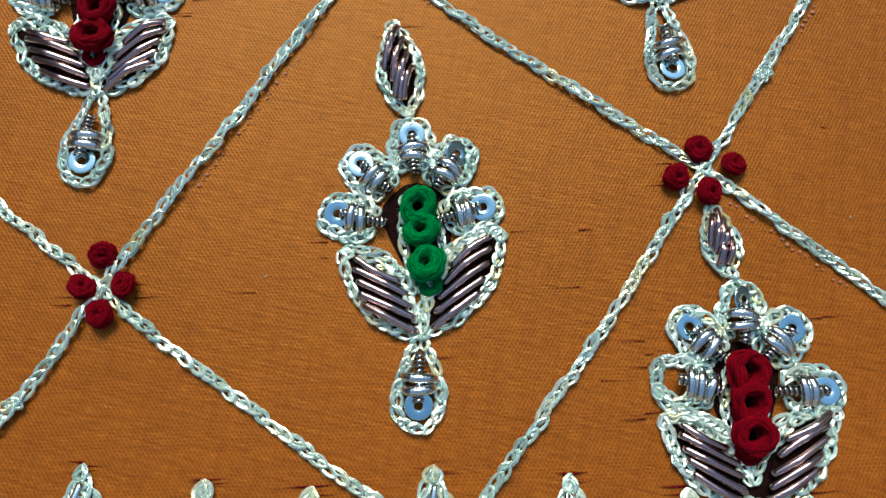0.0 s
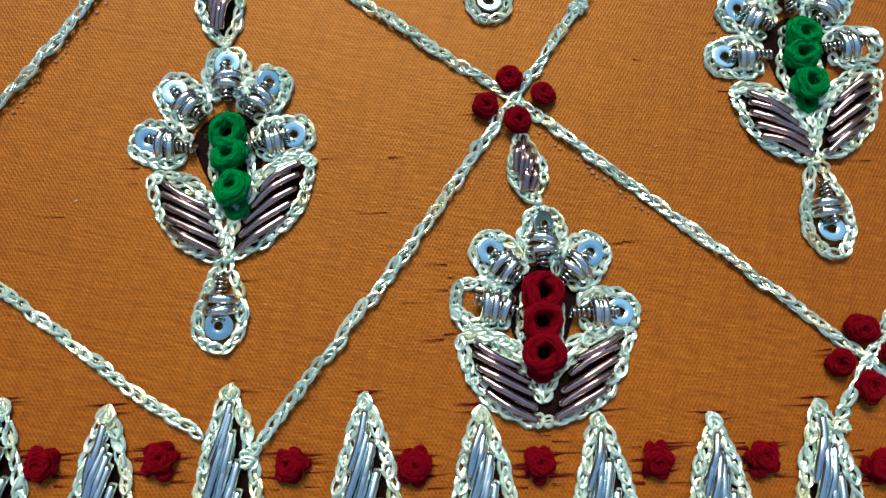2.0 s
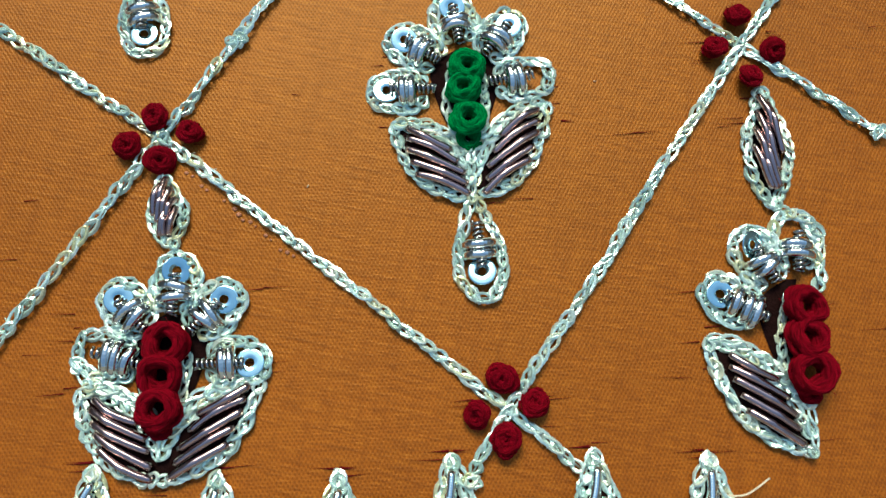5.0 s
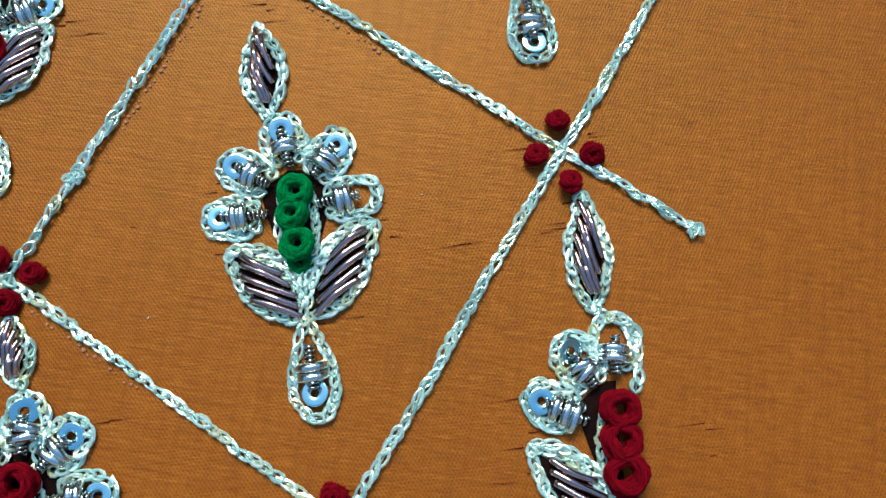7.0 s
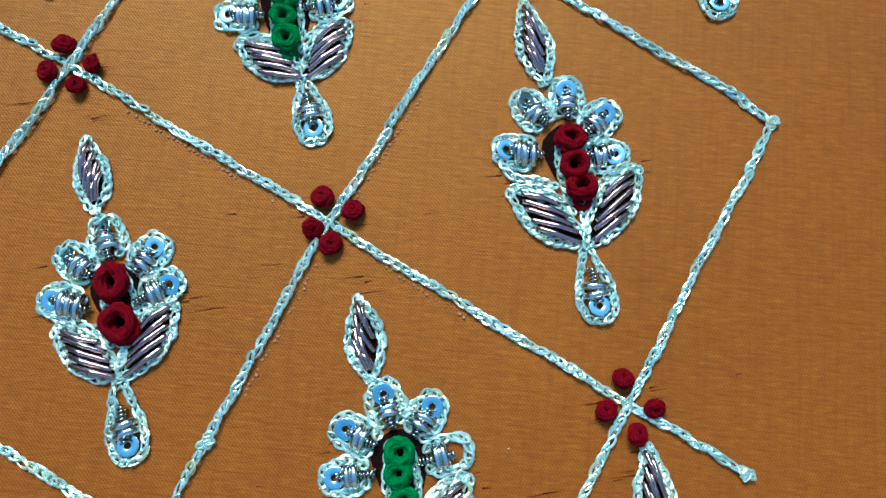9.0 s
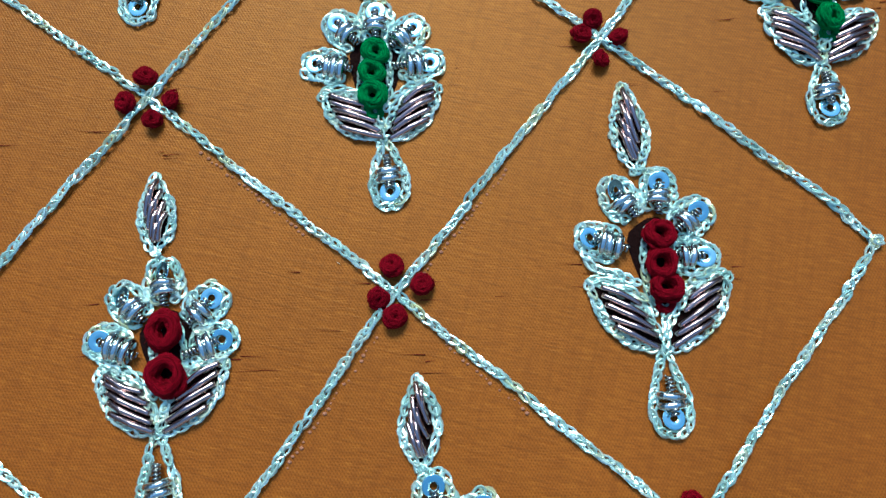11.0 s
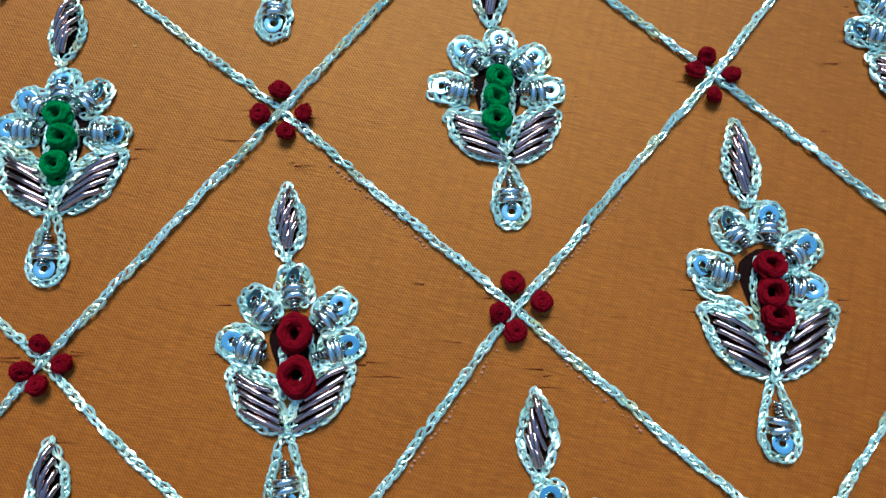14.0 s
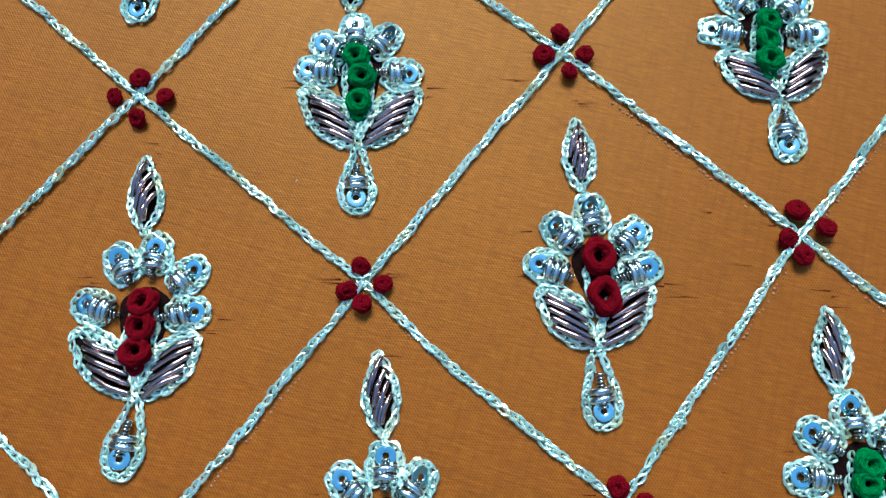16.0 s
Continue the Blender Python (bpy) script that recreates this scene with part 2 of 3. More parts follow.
# ---- shared small meshes ----
def stitch_mesh(seed):
    """One chain stitch: an almond-shaped loop of flat metal strips, low and pointed where it starts, riding up over the next."""
    rnd = random.Random(seed)
    g = Geo()
    length, width = 2.5 + rnd.uniform(-0.2, 0.2), 0.84 + rnd.uniform(-0.12, 0.14)
    for ply in range(3):
        wide, long = width * (1.12, 0.80, 0.95)[ply] + rnd.uniform(-0.06, 0.06), length * (1.0, 0.86, 0.93)[ply]
        full, beat, lean = rnd.uniform(0.50, 0.66), rnd.uniform(0, 6.28), rnd.uniform(-0.10, 0.10)
        pts = []
        for i in range(14):
            a = 2 * math.pi * i / 14
            x = -math.cos(a) * long / 2
            f = min(1.0, max(0.0, x / long + 0.5))
            g_f = f ** (math.log(0.5) / math.log(full))
            y = (1 if a < math.pi else -1) * (0.06 + wide / 2 * math.sin(math.pi * g_f) ** 0.85) + lean * math.sin(math.pi * f)
            pts.append((x + rnd.uniform(-0.03, 0.03), y, 0.17 + 0.30 * f + 0.09 * ply + 0.07 * math.sin(2 * a + beat)))
        g.tube(pts, lambda f, beat=beat: 0.125 + 0.03 * math.sin(18.85 * f + beat), 4, True, 0.62)
    if seed % 4 == 0:                                        # a fibre worked loose
        p = Vector((rnd.uniform(-0.8, 0.8), rnd.choice((-0.4, 0.4)), 0.3))
        q = p + Vector((rnd.uniform(-0.5, 0.5), p.y * rnd.uniform(0.3, 0.9), rnd.uniform(0.0, 0.3)))
        g.tube([p, p.lerp(q, 0.5) + Vector((0, 0, 0.12)), q], 0.03, 3)
    me = g.mesh("stitch", ZARI)
    me.polygons.foreach_set("use_smooth", [False] * len(me.polygons))
    return me


STITCHES = [stitch_mesh(s) for s in range(12)]


def knot_mesh(mat, seed, eye_size=0.2):
    """Floss wound many times round a small dark eye, with a few stray fibres."""
    rnd = random.Random(100 + seed)
    g = Geo()
    eye = eye_size * rnd.uniform(0.88, 1.12)
    tube_r = (0.92 - eye) / 2
    for j in range(24):
        turn = rnd.uniform(0, 6.28)
        f = (j + rnd.random()) / 24
        around = math.pi * (-0.12 + 1.08 * f)                # from inside the eye over the crown to the skirt
        big = eye + tube_r - tube_r * math.cos(around)
        z = 0.40 + 0.55 * math.sin(around)
        lean = rnd.uniform(0.04, 0.22)
        ox, oy = rnd.uniform(-0.05, 0.05), rnd.uniform(-0.05, 0.05)
        squash = rnd.uniform(0.80, 1.0)
        pts = []
        for i in range(20):
            a = 2 * math.pi * i / 20
            rr = big * (1 + 0.09 * math.sin(2 * a + turn) + 0.07 * math.sin(3 * a + 5 * f))
            x, y = rr * math.cos(a), rr * math.sin(a) * squash
            c, d = math.cos(turn), math.sin(turn)
            pts.append((ox + c * x - d * y, oy + d * x + c * y, max(0.05, z + lean * math.sin(a + turn))))
        thick, beat = 0.125 + rnd.uniform(-0.03, 0.04), rnd.uniform(8, 22)
        g.tube(pts, lambda f, thick=thick, beat=beat, turn=turn: thick * (1 + 0.45 * math.sin(beat * f + turn)), 5, True)
    for j in range(4 if eye_size < 0.2 else 0):              # floor of a small eye
        g.tube([(-0.4, 0.2 * j - 0.3, 0.04), (0.0, 0.2 * j - 0.3, 0.09), (0.4, 0.2 * j - 0.3, 0.04)], 0.13, 5)
    for j in range(2):                                       # strands that dive into the eye
        a = rnd.uniform(0, 6.28)
        pts = []
        for i in range(8):
            t = i / 7
            b, rr = a + 1.5 * t, 0.86 - (0.86 - eye) * t
            pts.append((rr * math.cos(b), rr * math.sin(b), 0.45 + 0.52 * math.sin(math.pi * (0.1 + 0.85 * t))))
        g.tube(pts, 0.085, 5)
    for j in range(90):                                      # stray fibres
        a, r0 = rnd.uniform(0, 6.28), rnd.uniform(0.55, 0.95)
        p = Vector((r0 * math.cos(a), r0 * math.sin(a), rnd.uniform(0.3, 0.85)))
        q = p + Vector((math.cos(a + rnd.uniform(-1, 1)), math.sin(a + rnd.uniform(-1, 1)), rnd.uniform(-0.2, 0.8))) * rnd.uniform(0.12, 0.32)
        g.tube([p, p.lerp(q, 0.6) + Vector((0, 0, 0.03)), q], 0.012, 3)
    return g.mesh("thread_knot", mat)


RED_KNOTS = [knot_mesh(RED, s, 0.12) for s in range(6)]
RED_ROSES = [knot_mesh(RED, 40 + s, 0.52) for s in range(4)]
GREEN_KNOTS = [knot_mesh(GREEN, 20 + s, 0.46) for s in range(4)]


def sequin_mesh():
    g = Geo()
    prof = [(0.47, 0.0), (0.46, 0.08), (0.52, 0.12), (0.95, 0.125), (1.36, 0.12), (1.48, 0.11), (1.55, 0.06), (1.50, 0.0), (0.9, 0.0)]
    n, m = 32, len(prof)
    for i in range(n):
        a = 2 * math.pi * i / n
        for r, z in prof:
            g.verts.append(Vector((r * math.cos(a), r * math.sin(a), z)))
    for i in range(n):
        for j in range(m):
            i2, j2 = (i + 1) % n, (j + 1) % m
            g.faces.append((i * m + j, i2 * m + j, i2 * m + j2, i * m + j2))
            g.uvs += [(0, 0)] * 4
    return g.mesh("sequin", SEQUIN)


SEQUIN_MESH = sequin_mesh()


def arch_mesh(seed):
    rnd = random.Random(300 + seed)
    g = Geo()
    pts = []
    for i in range(15):
        a = math.pi * i / 14
        pts.append((0.10 * math.sin(2 * a + seed), -math.cos(a) * 1.55, 0.25 + math.sin(a) ** 0.8 * (1.35 + rnd.uniform(-0.05, 0.05))))
    g.tube(pts, 0.57, 10)
    return g.mesh("coil_arch", SILVER)


ARCHES = [arch_mesh(s) for s in range(3)]


def spring_mesh(length, radius, wire, turns, mat):
    g = Geo()
    n = int(turns * 11)
    pts = [(length * i / n, radius * math.cos(2 * math.pi * turns * i / n), radius + wire + radius * math.sin(2 * math.pi * turns * i / n)) for i in range(n + 1)]
    g.tube(pts, wire, 5)
    return g.mesh("small_coil", mat)


SPRING = spring_mesh(5.2, 0.50, 0.19, 10, GUNMETAL)
SHORT_SPRING = spring_mesh(4.4, 0.50, 0.19, 9, GUNMETAL)


def wire_mesh(length, radius, mat, seed):
    """A cut length of coil wire, bowed over the dark mound below it, open and dark at the ends."""
    rnd = random.Random(500 + seed)
    g = Geo()
    n = 14
    sag, bow, kink = rnd.uniform(-0.3, 0.3), rnd.uniform(0.6, 0.95), rnd.uniform(0.3, 0.6)
    pts = [(length * (i / n - 0.5), sag * math.sin(math.pi * i / n), radius + 0.15 + bow * min(1.0, i / n / kink, (1 - i / n) / (1 - kink)) ** 0.8) for i in range(n + 1)]
    g.tube(pts, radius, 10)
    return g.mesh("coil_wire", mat)


MAUVE_WIRES = {(l, s): wire_mesh(l, 0.41, ANTIQUE, 7 * s + l) for l in (3, 4, 5, 6, 7) for s in range(2)}
SILVER_WIRES = {(l, s): wire_mesh(l, 0.47, BRIGHT, 7 * s + l) for l in (6, 9) for s in range(3)}
RND = random.Random(7)


def shade_mound(ob, left, right):
    """A low near-black mound between two edges, its colour standing in for shade under the coil wires."""
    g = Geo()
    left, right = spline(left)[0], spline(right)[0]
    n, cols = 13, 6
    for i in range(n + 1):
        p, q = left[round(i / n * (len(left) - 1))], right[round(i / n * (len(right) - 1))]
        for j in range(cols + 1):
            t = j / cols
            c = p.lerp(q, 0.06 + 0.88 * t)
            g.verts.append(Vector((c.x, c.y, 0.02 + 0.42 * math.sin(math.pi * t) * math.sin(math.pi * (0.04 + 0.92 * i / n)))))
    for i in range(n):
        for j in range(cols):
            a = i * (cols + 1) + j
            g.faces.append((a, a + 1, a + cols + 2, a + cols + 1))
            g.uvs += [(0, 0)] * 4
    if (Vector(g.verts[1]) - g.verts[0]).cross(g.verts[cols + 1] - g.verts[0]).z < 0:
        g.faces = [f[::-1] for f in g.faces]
    piece("shade_mound_piece", g.mesh("shade_mound_piece", SHADE_FILL), ob, label="dark maroon padding cotton")



def turned(a, tilt=0.0, roll=0.0):
    return (Matrix.Rotation(a, 3, "Z") @ Matrix.Rotation(tilt, 3, "Y") @ Matrix.Rotation(roll, 3, "X")).to_quaternion()


def chain(name, points, parent, closed=False, pitch=1.38, width=1.0, lift=0.0, label="", made=None):
    """A run of chain stitch: a core thread with one loop a stitch on it."""
    line, total = spline(points, closed)
    g = Geo()
    core = line[::3] + ([] if (len(line) - 1) % 3 == 0 else [line[-1]])
    g.tube([(p.x, p.y, 0.07 + lift) for p in core], 0.12, 5)
    core_mesh = g.mesh(name, ZARI)
    if made is None:
        ob = piece(name, core_mesh, parent, label=label)
    else:
        ob = made(core_mesh)
    count = max(1, round(total / pitch))
    for i in range(count):
        f = (i + 0.5) / count * (len(line) - 1)
        j = min(int(f), len(line) - 2)
        p = line[j].lerp(line[j + 1], f - j)
        t = line[j + 1] - line[j]
        grow = total / count / 1.38 * (0.72 if not closed and i in (0, count - 1) else 1.0)
        piece("stitch", RND.choice(STITCHES), ob,
              (p.x + RND.uniform(-0.07, 0.07), p.y + RND.uniform(-0.07, 0.07), lift + RND.uniform(0, 0.08)),
              turned(math.atan2(t.y, t.x) + RND.uniform(-0.2, 0.2), RND.uniform(-0.1, 0.1), RND.uniform(-0.45, 0.45)),
              (grow * RND.uniform(0.95, 1.12), width * RND.uniform(0.92, 1.15), RND.uniform(0.9, 1.15)))
    return ob


# ---- the setting ----
def box(name, lo, hi, mat, label, category):
    bm = bmesh.new()
    bmesh.ops.create_cube(bm, size=1.0)
    for v in bm.verts:
        v.co = Vector([lo[i] + (v.co[i] + 0.5) * (hi[i] - lo[i]) for i in range(3)])
    bmesh.ops.bevel(bm, geom=bm.edges[:], offset=0.004, segments=2, affect="EDGES")
    me = bpy.data.meshes.new(name)
    bm.to_mesh(me)
    bm.free()
    me.materials.append(mat)
    return tagged(new(name, me), label, category, kind="structure")


def ground():
    me = bpy.data.meshes.new("ground")
    s, z = 300.0, -0.0006
    me.from_pydata([(-s, -s, z), (s, -s, z), (s, s, z), (-s, s, z)], [], [(0, 1, 2, 3)])
    me.materials.append(STONE)
    return tagged(new("ground", me), "plain grey stone floor under the cloth", "floor", kind="structure")


ground()
# unseen walls, added to cut off the low sky and darken metal reflections
WX0, WX1, WY0, WY1, WH = -1.9, 2.0, -1.9, 2.0, 1.75
box("reflected_wall_north", (WX0, WY1, -0.001), (WX1, WY1 + 0.15, WH), PLASTER, "unseen grey wall added to give the metal dark reflections", "wall")
box("reflected_wall_south", (WX0, WY0 - 0.15, -0.001), (WX1, WY0, WH), PLASTER, "unseen grey wall added to give the metal dark reflections", "wall")
box("reflected_wall_east", (WX1, WY0 - 0.15, -0.001), (WX1 + 0.15, WY1 + 0.15, WH), PLASTER, "unseen grey wall added to give the metal dark reflections", "wall")
box("reflected_wall_west", (WX0 - 0.15, WY0 - 0.15, -0.001), (WX0, WY1 + 0.15, WH), PLASTER, "unseen grey wall added to give the metal dark reflections", "wall")


def cloth():
    """The silk sheet: a thin solid with a faint lie of its own and a soft edge."""
    x0, x1, y0, y1, nx, ny = -430.0, 470.0, -360.0, 450.0, 225, 200
    turn = Matrix.Rotation(radians(GRAIN), 2)
    verts, faces = [], []
    for top in (1, 0):
        for j in range(ny + 1):
            for i in range(nx + 1):
                x, y = x0 + (x1 - x0) * i / nx, y0 + (y1 - y0) * j / ny
                z = 0.10 * noise.noise((x * 0.03, y * 0.05, 2.0)) - 0.08
                p = turn @ Vector((x, y))
                verts.append((p.x * MM, p.y * MM, (z if top else -0.5) * MM))
    row, layer = nx + 1, (nx + 1) * (ny + 1)
    for j in range(ny):
        for i in range(nx):
            a = j * row + i
            faces.append((a, a + 1, a + row + 1, a + row))
            faces.append((layer + a, layer + a + row, layer + a + row + 1, layer + a + 1))
    rim = [i for i in range(nx)] + [j * row + nx for j in range(ny)] + [ny * row + i for i in range(nx, 0, -1)] + [j * row for j in range(ny, 0, -1)]
    for a, b in zip(rim, rim[1:] + rim[:1]):
        faces.append((a, layer + a, layer + b, b))
    me = bpy.data.meshes.new("silk_cloth")
    me.from_pydata(verts, [], faces)
    me.polygons.foreach_set("use_smooth", [True] * len(me.polygons))
    me.materials.append(SILK)
    return tagged(new("silk_cloth", me), "orange-brown shot silk cloth laid flat, embroidered all over", "fabric")


cloth()

# ---- the lattice of chain-stitched lines ----
NODES = {"a": (-31.4, -8.0), "b": (32.2, 19.4), "c": (75.4, -2.5), "e": (50.2, 64.9), "f": (94.8, 43.5),
         "g": (7.85, 85.0), "h": (-12.1, 39.6), "i": (71.1, 109.1), "j": (-56.3, 59.2)}
CORNER = (114.0, 86.6)
LINES = [
    [(-77.0, 12.3), (-56.1, 3.6), NODES["a"], (-26.0, -11.0), (-15.1, -15.8), (-1.0, -22.0), (6.9, -24.8)],
    [(-97.0, 77.5), NODES["j"], NODES["h"], (3.7, 31.3), (14.9, 26.6), NODES["b"], NODES["c"], (83.8, -6.8)],
    [(-37.0, 104.0), NODES["g"], NODES["e"], NODES["f"], (111.3, 35.9)],
    [(27.5, 130.0), (55.4, 116.5), NODES["i"], (92.2, 98.7), (106.6, 91.5), CORNER],
    [(-77.0, 12.3), (-68.7, 31.7), NODES["j"], (-37.0, 104.0)],
    [(-39.0, -28.0), NODES["a"], NODES["h"], NODES["g"], (27.5, 130.0)],
    [(12.5, -25.8), (18.8, -11.8), (24.5, 0.6), NODES["b"], (37.5, 32.6), NODES["e"], NODES["i"], (82.0, 134.0)],
    [(72.9, -9.4), NODES["c"], NODES["f"], CORNER],
]


def lattice_line(points, lift):
    o = points[0]
    dense = []
    for p, q in zip(points, points[1:]):
        p, q = Vector(p), Vector(q)
        n = max(1, round((q - p).length / 9))
        side = Vector((p.y - q.y, q.x - p.x)).normalized()
        for i in range(n):
            dense.append(p.lerp(q, i / n) + (side * RND.uniform(-0.18, 0.18) if i else Vector((0, 0))))
    dense.append(Vector(points[-1]))
    dense = [(p.x - o[0], p.y - o[1]) for p in dense]
    return chain("lattice_line", dense, None, pitch=1.5, width=1.0, lift=lift,
                 made=lambda me: thing("lattice_line", me, (*o, 0), "straight silver zari chain-stitch line couched on orange silk", "embroidery line", "lattice lines"))


for n_line, pts in enumerate(LINES):
    lattice_line(pts, 0.0 if n_line < 4 else 0.16)


def end_curl(at, turn):
    """A knotted loop where a line ends."""
    ob = thing("end_knot", None, (*at, 0), "small silver zari knot finishing a chain-stitch line", "knot", "line ends")
    for i in range(4):
        piece("stitch", RND.choice(STITCHES), ob, (RND.uniform(-0.5, 0.5), RND.uniform(-0.4, 0.4), 0.15 + 0.1 * i), turned(turn + 0.9 * i), (0.7, 1.0, 1.0))


for at, turn in (((12.4, -26.1), 1.0), ((72.9, -9.8), 1.2), ((111.5, 35.8), -0.4), (CORNER, 0.3), ((37.5, 32.6), 1.1), ((-36.8, -22.0), 1.1)):
    end_curl(at, turn)


def thread_knot(parent, at, radius, meshes, high=1.0, tip=0.18):
    s = radius
    return piece("thread_knot", RND.choice(meshes), parent, at, turned(RND.uniform(0, 6.28), RND.uniform(-tip, tip), RND.uniform(-tip, tip)),
                 (s * RND.uniform(0.94, 1.08), s * RND.uniform(0.94, 1.08), s * high))


KNOTS = {"a": ((-32.4, -4.3), (-33.5, -8.5), (-28.6, -7.4), (-30.4, -10.6)), "b": ((31.4, 21.4), (29.1, 17.7), (35.3, 20.1), (32.8, 16.5)),
         "c": ((74.5, 0.8), (72.6, -3.3), (77.8, -1.5), (75.7, -5.5)), "e": ((49.1, 68.4), (48.0, 63.7), (53.5, 66.7), (51.0, 61.5)),
         "f": ((93.9, 46.6), (92.1, 42.2), (98.3, 43.6), (96.2, 39.4)), "g": ((6.5, 87.8), (5.2, 83.8), (11.7, 85.6), (9.5, 81.7)),
         "h": ((-13.1, 42.1), (-14.2, 37.9), (-9.2, 40.0), (-11.3, 36.3)), "i": ((69.3, 111.9), (68.0, 108.5), (74.1, 109.6), (71.4, 105.4)),
         "j": ((-56.8, 61.9), (-59.4, 57.9), (-51.9, 59.7), (-54.6, 55.6))}


def knot_cluster(at, knots):
    ob = thing("knot_cluster", None, (*at, 0), "four dark red thread knots round a line crossing", "thread knots", "knot clusters")
    for x, y in knots:
        thread_knot(ob, (x - at[0], y - at[1], 0.05), RND.uniform(1.42, 1.55), RED_KNOTS, 1.05, 0.35)


for name, at in NODES.items():
    knot_cluster(at, KNOTS[name])


# ---- the flower motifs ----
MODEL = dict(tip=(-6.9, 30.5), base=(-2.5, 18.7), L=(-7.7, 5.5), UL=(-6.5, 11.8), T=(-1.5, 16.5), UR=(4.1, 15.1), R=(8.2, 9.6),
             knots=((0.8, 8.1), (2.1, 5.2), (3.5, 1.6)), LL=(-6.4, 1.4), LR=(10.7, 7.6), join=(4.3, -5.8), ds=(5.7, -13.3),
             de=(6.5, -15.8))


def lens(a, b, bulge, skew=0.5, n=5):
    """Places from a to b along an arc that swells to the left by bulge."""
    a, b = Vector(a), Vector(b)
    d = b - a
    side = Vector((-d.y, d.x)).normalized()
    return [a + d * t + side * (bulge * math.sin(math.pi * t ** (math.log(0.5) / math.log(skew)))) for t in (i / n for i in range(n + 1))]


def wires(ob, start, stop, way, turn, count, longest, meshes):
    """Cut coil wires side by side, stacked from start to stop, each turned a little from the leaf's own axis."""
    a, b = Vector(start), Vector(stop)
    ang = math.atan2(way.y, way.x) + turn
    sizes = sorted({l for l, _ in meshes})
    for i in range(count):
        c = a.lerp(b, i / (count - 1))
        want = longest * (0.8, 0.95, 1.0, 1.0, 0.95, 0.75)[i % 6] * RND.uniform(0.94, 1.05)
        size = min(sizes, key=lambda l: abs(l - want))
        pick = RND.choice([key for key in meshes if key[0] == size])
        piece("coil_wire", meshes[pick], ob, (c.x, c.y, RND.uniform(0, 0.15)), turned(ang + RND.uniform(-0.05, 0.05)), (want / size, 1.03, RND.uniform(0.9, 1.1)))


def sequin_set(ob, s, inner, spring, rings=2, tilt=0.085, has_sequin=True, dark=0):
    """A sequin held by a spring of fine coil, with arches of coil wire over it."""
    s, inner = Vector(s), Vector(inner)
    a = (inner - s).normalized()
    ang = math.atan2(a.y, a.x)
    if has_sequin:
        lie = turned(ang + RND.uniform(-0.5, 0.5), RND.gauss(0.05, tilt), RND.gauss(0, tilt))
        if dark:                                             # tipped up on its side
            lie = turned(0, dark * RND.uniform(0.48, 0.56), RND.uniform(-0.05, 0.1))
        piece("sequin", SEQUIN_MESH, ob, (s.x, s.y, 1.0 if dark else 0.72), lie)
    p = s + a * 0.3
    piece("small_coil", spring, ob, (p.x, p.y, 0.75), turned(ang, 0.10))
    for i in range(rings):
        p = s + a * (1.75 + 1.1 * i)
        piece("coil_arch", RND.choice(ARCHES), ob, (p.x, p.y, 0), turned(ang + RND.uniform(-0.1, 0.1), RND.uniform(-0.12, 0.12)), (1, RND.uniform(0.92, 1.04), RND.uniform(0.92, 1.08)))
    return a


def petal(ob, s, inner, reach=4.6):
    s, inner = Vector(s), Vector(inner)
    a = (s - inner).normalized()
    n = Vector((-a.y, a.x))
    pts = [s - a * reach + n * 0.8, s - a * 3.4 + n * 1.9, s - a * 1.8 + n * 2.25, s + n * 1.95, s + a * 1.2 + n * 1.4, s + a * 1.65,
           s + a * 1.2 - n * 1.4, s - n * 1.95, s - a * 1.8 - n * 2.25, s - a * 3.4 - n * 1.9, s - a * reach - n * 0.8]
    chain("petal_outline", pts, ob, pitch=1.3, width=1.12)


